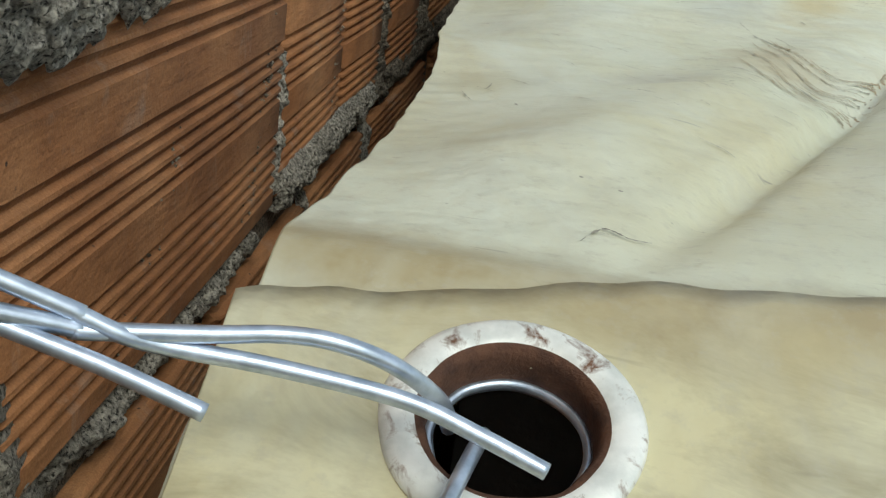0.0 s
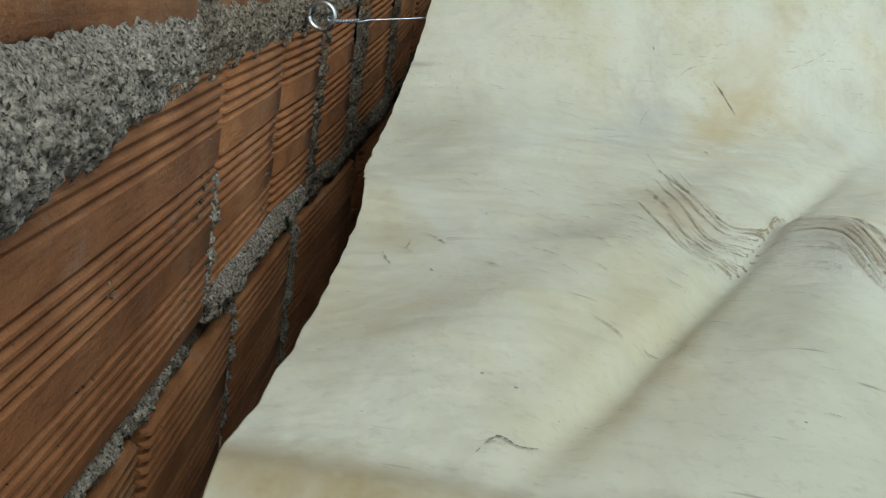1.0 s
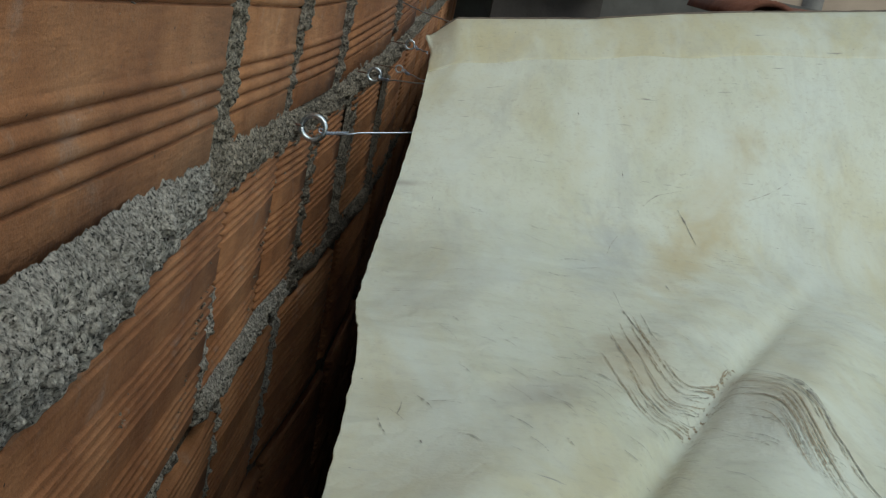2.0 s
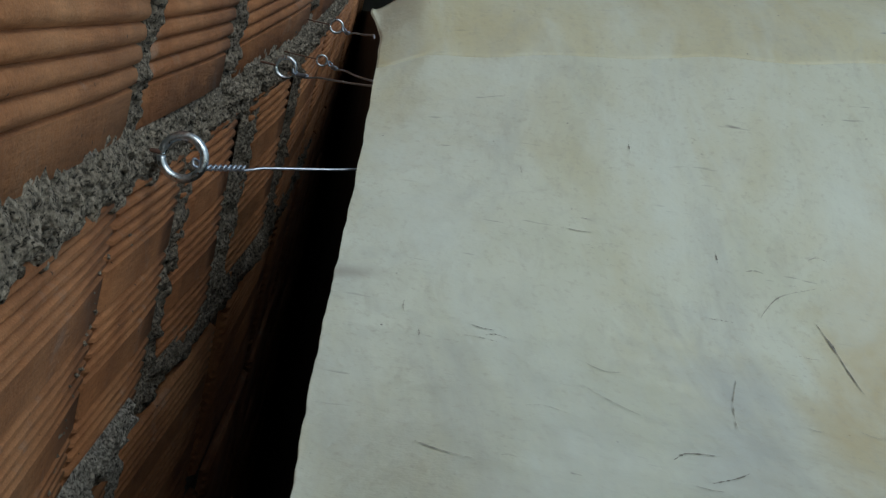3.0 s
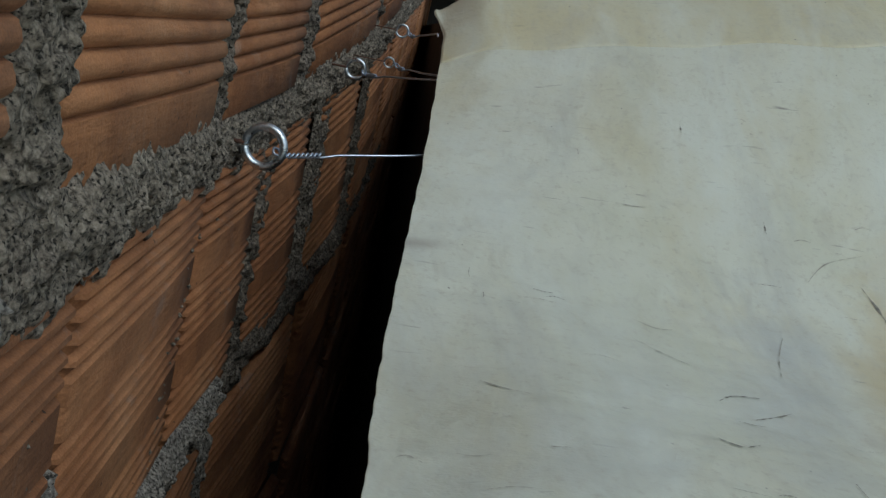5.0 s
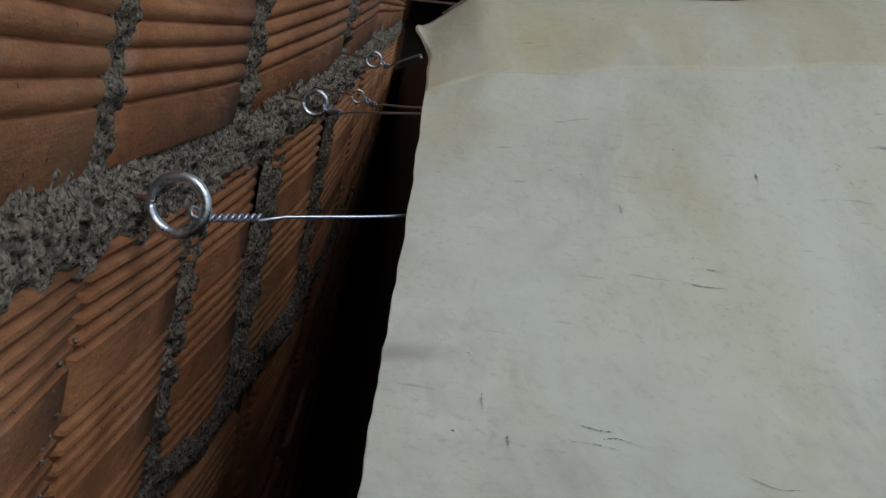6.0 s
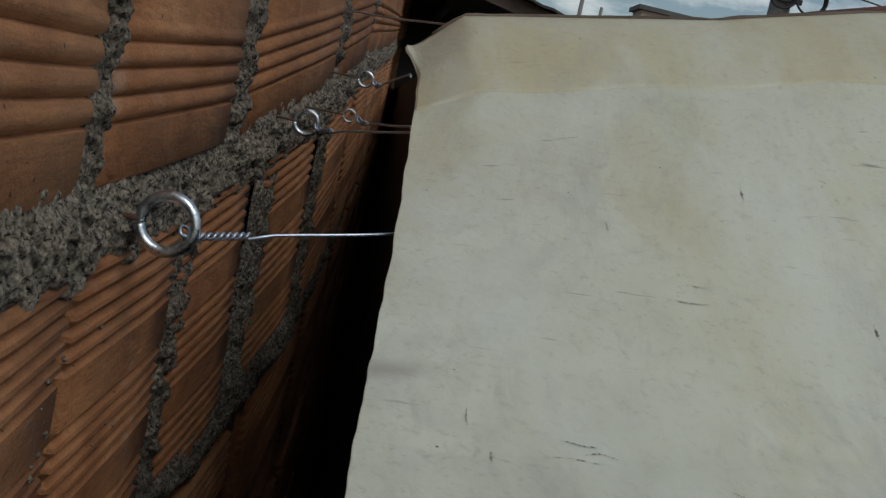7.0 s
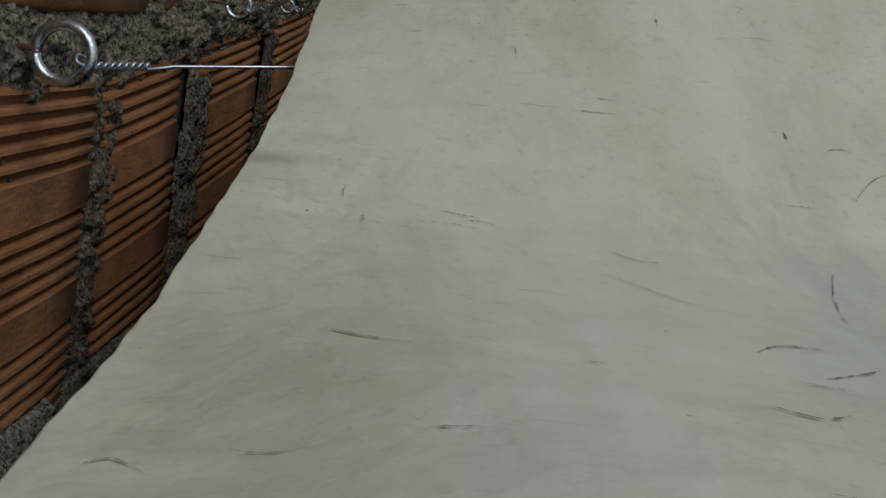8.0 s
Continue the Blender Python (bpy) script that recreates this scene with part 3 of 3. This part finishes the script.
# ---------------------------------------------------------------- eye bolts in the bed joint and the wires to the sheet's edge
def eye_bolt(at, shank, size, turn=0.0):
    ob = thing("eye_bolt", "bright zinc eye screw set in the mortar joint", "eye bolt", at, "eye bolts along the joint")
    ob.rotation_euler, ob.scale = (0, 0, turn), (size, size, size)
    ring = []
    for i in range(40):
        w = math.pi * 1.05 + 2 * math.pi * 0.985 * i / 39
        ring.append((0.0108 * math.cos(w), 0.0012 * (i / 39), 0.0108 * math.sin(w)))
    part("ring", tube_mesh("ring", ring, 0.0023, ZINC, 12), ob)
    part("shank", tube_mesh("shank", [(-0.0108, 0, 0), (-0.0108 - shank * 0.5, 0.0005, -0.0004), (-0.0108 - shank, 0, 0)], 0.0012, RUST, 10), ob)
    return ob


def tie(at, edge, twist=0.026, group="ties to the sheet"):
    """A thin wire from an eye bolt's ring to the edge of the sheet, wound round itself next to the ring."""
    a = Vector(at) + Vector((0.0105, 0.0, -0.0035))
    b = Vector(edge)
    d = (b - a).normalized()
    ob = thing("tie_wire", "thin galvanised wire from eye bolt to sheet, twisted at the ring", "wire", a, group)
    side = d.cross(Vector((0, 1, 0))).normalized()
    up = side.cross(d)
    for phase, reach in ((0.0, 1.0), (math.pi, 0.0)):
        pts = []
        for i in range(44):
            s = twist * i / 43
            w = phase + s / twist * 2 * math.pi * 4.5
            r = 0.0013
            pts.append(d * s + side * r * math.cos(w) + up * r * math.sin(w))
        if reach:
            n = (b - a).length
            pts += [d * (twist + (n - twist) * k / 6) + up * 0.0012 * math.sin(k * 1.1) for k in range(1, 7)]
            pts.append(d * (n + 0.012) + Vector((0, 0, -0.002)))
        part("strand", tube_mesh("strand", pts, 0.0008, WIRE, 6), ob)
    hook = [Vector((0.0, 0, 0)), Vector((-0.0035, -0.003, 0.001)), Vector((-0.0045, 0, 0.004)), Vector((-0.002, 0.003, 0.003)), Vector((0.001, 0.001, 0.0))]
    part("loop", tube_mesh("loop", smooth_line(hook, 5), 0.0008, WIRE, 6), ob)
    return ob


EYES = [                                               # ring, length of the shank, size, where its wire meets the sheet
    ((0.020, 0.036, 2.600), 0.03, 1.0, None),
    ((0.0195, 0.995, 2.6015), 0.03, 1.12, (0.117, 1.030, 2.613)),
    ((0.052, 1.286, 2.646), 0.03, 0.74, (0.117, 1.122, 2.658)),
    ((0.078, 1.360, 2.655), 0.04, 0.42, (0.117, 1.130, 2.661)),
    ((0.083, 1.450, 2.685), 0.04, 0.56, (0.112, 1.185, 2.690)),
]
for at, shank, size, edge in EYES:
    eye_bolt(at, shank / size, size, random.Random(int(at[1] * 1000)).uniform(-0.15, 0.15))
    if edge:
        tie(at, edge)

wire_thing("thin galvanised wire drawn from the wall to the sheet corner", [[(0.05, 1.53, 2.742), (0.09, 1.38, 2.733), (0.139, 1.213, 2.7265)]], 0.0008, "ties to the sheet")

# ---------------------------------------------------------------- beyond the sheet: roof, house, pole, wires
eave = thing("eave", "dark underside of an old roof with weathered fascia", "roof", (0.2, 3.3, 2.88))
E0, E1 = Vector((-0.10, 3.2, 3.025)), Vector((0.56, 3.2, 2.890))
E0, E1 = E0 - eave.location, E1 - eave.location
up, back = Vector((0, 0, 0.036)), Vector((0, 1.5, 0.02))
part("fascia", mesh_of("fascia", [E0, E1, E1 + up, E0 + up, E0 + Vector((0, 0.02, 0)), E1 + Vector((0, 0.02, 0)), E1 + up + Vector((0, 0.02, 0)), E0 + up + Vector((0, 0.02, 0))],
     [(0, 1, 2, 3), (5, 4, 7, 6), (3, 2, 6, 7), (1, 0, 4, 5), (1, 5, 6, 2), (4, 0, 3, 7)], FASCIA), eave, "weathered brown fascia board")
verts, faces = [], []
for i in range(49):                                    # corrugated sheet
    p = E0.lerp(E1, i / 48) + up + Vector((0, -0.03, 0.0016 * math.cos(i * math.pi / 2) + 0.0016))
    verts += [p, p + back, p + Vector((0, 0, 0.006)), p + back + Vector((0, 0, 0.006))]
    if i:
        a = 4 * (i - 1)
        faces += [(a, a + 1, a + 5, a + 4), (a + 2, a + 6, a + 7, a + 3), (a, a + 4, a + 6, a + 2)]
part("roof_sheet", mesh_of("roof_sheet", verts, faces, ROOF_SHADE), eave)
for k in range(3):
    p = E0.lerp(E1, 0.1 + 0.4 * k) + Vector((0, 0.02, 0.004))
    part("rafter", tube_mesh("rafter", [p, p + back], 0.018, ROOF_SHADE, 6), eave)
# added walls: they enclose the slit, their dark colour stands for its shade
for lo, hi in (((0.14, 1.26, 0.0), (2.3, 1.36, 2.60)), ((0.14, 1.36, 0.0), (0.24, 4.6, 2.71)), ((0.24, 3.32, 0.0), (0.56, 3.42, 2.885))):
    tagged(new("wall_shed", box_mesh("wall_shed", lo, hi, ROOF_SHADE)), "added wall under the old roof, coloured dark as shade", "wall", kind="structure")

house = thing("house", "plain tan rendered house end beyond the yard", "house", (2.57, 9.6, 0))
part("wall", mesh_of("wall", [(-0.70, -0.6, 0), (1.6, -0.6, 0), (1.6, -0.3, 0), (-0.70, -0.3, 0), (-0.70, -0.6, 3.71), (1.6, -0.6, 3.67), (1.6, -0.3, 3.67), (-0.70, -0.3, 3.71)],
     [(0, 1, 5, 4), (1, 2, 6, 5), (2, 3, 7, 6), (3, 0, 4, 7), (4, 5, 6, 7)], RENDERED), house)
part("coping", mesh_of("coping", [(-0.73, -0.63, 3.712), (1.63, -0.63, 3.672), (1.63, -0.27, 3.672), (-0.73, -0.27, 3.712), (-0.73, -0.63, 3.745), (1.63, -0.63, 3.705), (1.63, -0.27, 3.705), (-0.73, -0.27, 3.745)],
     [(0, 1, 5, 4), (1, 2, 6, 5), (2, 3, 7, 6), (3, 0, 4, 7), (4, 5, 6, 7), (3, 2, 1, 0)], CONCRETE), house)

pole = thing("utility_pole", "grey concrete utility pole with coiled black cable", "utility pole", (2.88, 9.0, 0))
part("shaft", tube_mesh("shaft", [(-0.02, 0, 0), (0.0, 0, 3.5), (0.03, 0, 7.5)], [0.10, 0.082, 0.065], POLE, 14), pole)
part("cross_arm", box_mesh("cross_arm", (-0.55, -0.13, 4.62), (0.55, -0.05, 4.72), POLE, 0.006), pole)
part("bracket", box_mesh("bracket", (-0.13, -0.11, 3.98), (0.13, -0.08, 4.02), CABLE, 0.004), pole)
for cx0, r in ((-0.03, 0.095), (0.185, 0.105)):
    for turn_no in range(3):
        ring = [(cx0 + (r + 0.006 * turn_no) * math.cos(w), -0.12 - 0.012 * turn_no, 4.03 + (r + 0.004 * turn_no) * math.sin(w)) for w in [2 * math.pi * i / 28 for i in range(28)]]
        part("cable_coil", tube_mesh("cable_coil", ring, 0.008, CABLE, 6, True), pole)
for k, (x, z0, z1) in enumerate(((1.40, 0.0, 4.6), (1.55, 0.0, 3.66))):
    mast = thing("thin_mast", "thin grey metal aerial mast", "mast", (x, 9.0, 0), "aerial masts")
    part("rod", tube_mesh("rod", [(0, 0, z0), (0.02, 0, z1)], 0.016 if k == 0 else 0.012, POLE, 8), mast)
    part("stay", tube_mesh("stay", [(0.01, 0, z1 - 0.15), (0.12, 0, z1 - 0.55)], 0.006, POLE, 6), mast)
for k in range(7):
    z = 4.10 + 0.11 * k
    line = [(-9.0, 9.4 + 0.1 * k, z + 1.4), (-3.0, 9.2, z + 0.62), (2.88, 9.0, z + 0.1), (7, 9.2, z - 0.3), (14, 9.6, z - 0.6)]
    cable = thing("overhead_cable", "thin dark overhead cable slung from the pole", "cable", line[2], "overhead cables")
    part("span", tube_mesh("span", [Vector(p) - Vector(line[2]) for p in smooth_line(line, 6)], 0.0065, CABLE, 5), cable)

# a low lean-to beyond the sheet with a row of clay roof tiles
tagged(new("wall_shed", box_mesh("wall_shed", (0.47, 1.28, 2.602), (2.3, 1.355, 2.797), ROOF_SHADE)), "dark upstand under the roof tiles", "wall", kind="structure")
tiles = thing("tiled_roof", "row of dark red clay roof tiles beyond the sheet", "roof", (0.47, 1.27, 2.80))


def roof_tile():
    """A half-round clay tile, thick-walled, tapering towards its back."""
    verts, faces, n = [], [], 10
    for y, r in ((0.0, 0.040), (0.36, 0.034)):
        for rad in (r, r - 0.009):
            for i in range(n + 1):
                w = math.pi * i / n
                verts.append((rad * math.cos(w), y, rad * 0.75 * math.sin(w) + 0.06 * y))
    m = n + 1
    for i in range(n):
        faces += [(i, i + 1, 2 * m + i + 1, 2 * m + i), (m + i + 1, m + i, 3 * m + i, 3 * m + i + 1), (i + 1, i, m + i, m + i + 1), (2 * m + i, 2 * m + i + 1, 3 * m + i + 1, 3 * m + i)]
    faces += [(0, 2 * m, 3 * m, m), (n, m + n, 3 * m + n, 2 * m + n)]
    return mesh_of("tile", verts, faces, OLD_TILE, True)


TILE = roof_tile()
for k in range(12):
    ob = part("tile", TILE, tiles)
    ob.location, ob.rotation_euler = (0.04 + 0.083 * k, 0.003 * (k % 3), 0.0), (0, 0, 0.02 * math.sin(k * 2.3))

# ---------------------------------------------------------------- mortar squeezed out of the joints
def mortar_strip(name, y0, y1, low, high, bulge, material, step=0.0024, across=18, seed=0.0, upright=False):
    """A ragged bead of mortar: low and high are its edges, bulge how far it stands out, each along its length."""
    n = max(4, int((y1 - y0) / step))
    verts, faces = [], []
    for i in range(n + 1):
        s = y0 + (y1 - y0) * i / n
        ragged = 0.007 * noise.noise((s * 27, seed, 3.0)) + 0.006 * noise.noise((s * 83, seed, 8.0)) + 0.004 * noise.noise((s * 190, seed, 5.0))
        lo, hi, out = low(s) + ragged, high(s) + 0.35 * ragged, bulge(s)
        endcap = min(1.0, min(i, n - i) / 4)
        for k in range(across + 1):
            v = k / across
            h = lo + (hi - lo) * v
            x = -0.012 + (out + 0.012) * (math.sin(math.pi * (0.06 + 0.88 * v)) ** 0.35) * (0.4 + 0.6 * endcap)
            p = (x, h, s) if upright else (x, s, h)
            q = Vector((p[0] * 1.0, p[1], p[2]))
            crumb = 0.0058 * noise.noise(q * 75 + Vector((seed, 0, 0))) + 0.0035 * noise.noise(q * 170) + 0.0055 * (0.45 - noise.voronoi(q * 165)[0][0])
            weight = math.sin(math.pi * v) ** 0.4 if 0 < v < 1 else 0.0
            jig = 0.0022 * noise.noise(q * 260 + Vector((9, 9, 9)))
            lift = RISE(p[1]) if upright else 0.0
            verts.append((p[0] + wall_x(p[1]) + crumb * weight, p[1] + jig, p[2] + lift + jig * weight))
    w = across + 1
    for i in range(n):
        for k in range(across):
            a = i * w + k
            f = (a, a + w, a + w + 1, a + 1)
            faces.append(f[::-1] if upright else f)
    return mesh_of(name, verts, faces, material, True)


def bead(y0, y1, low, high, bulge, material=None, upright=False, seed=0.0, step=0.0024, across=18):
    part("mortar_joint", mortar_strip("mortar_joint", y0, y1, low, high, bulge, material or MORTAR, step, across, seed, upright), wall)


DROOP = [(-0.2, 2.556), (0.12, 2.562), (0.22, 2.563), (0.30, 2.556), (0.36, 2.564), (0.42, 2.566), (0.55, 2.572), (0.75, 2.580), (1.0, 2.580), (1.3, 2.585)]
BULGE = [(-0.2, 0.022), (0.30, 0.020), (0.42, 0.011), (0.58, 0.004), (0.8, 0.002), (1.3, 0.002)]
# the farther length takes the darker copy, its shade put in the colour
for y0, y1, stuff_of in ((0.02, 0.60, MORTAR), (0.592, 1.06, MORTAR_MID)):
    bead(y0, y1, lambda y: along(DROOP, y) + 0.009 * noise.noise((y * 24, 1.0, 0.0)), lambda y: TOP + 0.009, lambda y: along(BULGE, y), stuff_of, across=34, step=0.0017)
bead(1.05, 3.4, lambda y: 2.574 + RISE(y), lambda y: TOP + 0.012 + RISE(y), lambda y: 0.001, MORTAR_MID, seed=4.0, step=0.003, across=26)
bead(2.6, 2.82, lambda z: 0.586, lambda z: 0.646, lambda z: 0.002, MORTAR_MID, upright=True, seed=2.0, across=34, step=0.002)
bead(2.37, 2.48, lambda z: 0.13, lambda z: 0.275 + 0.5 * (2.47 - z), lambda z: 0.005, upright=True, seed=6.0, across=34)
# far upright joints: brown mortar, darkened further for the shadow on them
bead(2.61, 2.82, lambda z: 0.916, lambda z: 0.945, lambda z: 0.001, MORTAR_BROWN_SHADE, True, 3.0)
bead(2.69, 2.82, lambda z: 0.912, lambda z: 0.955, lambda z: 0.007, MORTAR_BROWN_SHADE, True, 15.0)
bead(2.62, 2.82, lambda z: 1.180, lambda z: 1.217, lambda z: 0.001, MORTAR_BROWN_SHADE, True, 5.0)
bead(2.625, 2.83, lambda z: 1.466, lambda z: 1.510, lambda z: 0.000, MORTAR_BROWN_SHADE, True, 7.0, 0.004)
bead(2.63, 2.83, lambda z: 1.765, lambda z: 1.815, lambda z: 0.000, MORTAR_BROWN_SHADE, True, 17.0, 0.004)
bead(2.40, 2.505, lambda z: 0.686, lambda z: 0.706, lambda z: 0.001, None, True, 8.0)
bead(0.706, 1.10, lambda y: 2.387, lambda y: 2.418, lambda y: 0.008, seed=9.0)
bead(0.33, 0.66, lambda y: 2.376, lambda y: 2.396, lambda y: -0.001 + 0.008 * noise.noise((y * 30, 0, 0)), seed=10.0)
bead(2.40, 2.58, lambda z: 1.124, lambda z: 1.168, lambda z: 0.000, MORTAR_BROWN_SHADE, True, 11.0, 0.003)
bead(2.40, 2.58, lambda z: 1.280, lambda z: 1.330, lambda z: 0.000, MORTAR_MID, True, 14.0, 0.003)
bead(2.40, 2.58, lambda z: 1.475, lambda z: 1.525, lambda z: 0.000, MORTAR_BROWN_SHADE, True, 16.0, 0.004)
bead(2.19, 2.38, lambda z: 0.800, lambda z: 0.824, lambda z: 0.001, MORTAR, True, 18.0, 0.003)
bead(2.19, 2.38, lambda z: 1.070, lambda z: 1.110, lambda z: 0.002, MORTAR, True, 12.0, 0.004)
bead(1.10, 2.0, lambda y: 2.380 + RISE(y), lambda y: 2.418 + RISE(y), lambda y: 0.002, MORTAR_BROWN_SHADE, seed=13.0, step=0.004)

# ---------------------------------------------------------------- crumbs of mortar stuck to the blocks
rnd = random.Random(3)
verts, faces = [], []
TRAILS = ((0.66, 2.53, 0.61, 2.40, 90), (0.47, 2.50, 0.40, 2.41, 40), (0.93, 2.56, 0.90, 2.42, 30), (0.30, 2.72, 0.60, 2.66, 12), (1.0, 2.55, 1.12, 2.42, 25))
for ya, za, yb, zb, count in TRAILS:
    for _ in range(count):
        t, r = rnd.random(), rnd.uniform(0.0005, 0.0015)
        y, z = ya + (yb - ya) * t + rnd.gauss(0, 0.007), za + (zb - za) * t + rnd.gauss(0, 0.006)
        if not 2.40 < z < 2.79:
            continue
        at, first = Vector((rnd.uniform(-0.0012, 0.0006), y, z)), len(verts)
        for d in ((1, 0, 0), (-1, 0, 0), (0, 1, 0), (0, -1, 0), (0, 0, 1), (0, 0, -1)):
            verts.append(at + Vector(d) * r * rnd.uniform(0.6, 1.5))
        for p, q, s in ((0, 2, 4), (2, 1, 4), (1, 3, 4), (3, 0, 4), (2, 0, 5), (1, 2, 5), (3, 1, 5), (0, 3, 5)):
            faces.append((first + p, first + q, first + s))
tagged(part("mortar_crumbs", mesh_of("mortar_crumbs", verts, faces, MORTAR_MID), wall), kind="stuff")

# ---------------------------------------------------------------- the blocks themselves
rnd = random.Random(11)
for k in range(-12, 4):
    for y0, y1 in course_ends(k, rnd):
        z = TOP + PITCH * k + (rnd.uniform(-0.002, 0.002) if k not in NEAR else 0.0)
        if z < 0.02:
            continue
        ob = part("brick", UPPER[rnd.randrange(3)] if k >= 0 else BLOCKS[rnd.randrange(4)], wall)
        ob.location = (rnd.uniform(-0.002, 0.002) + wall_x(y0), y0, z + RISE(y0))
        ob.scale = (1, y1 - y0, 1)
        ob.rotation_euler = (math.atan2(RISE(y1) - RISE(y0), y1 - y0), 0, rnd.uniform(-0.004, 0.004) - math.atan2(wall_x(y1) - wall_x(y0), y1 - y0))
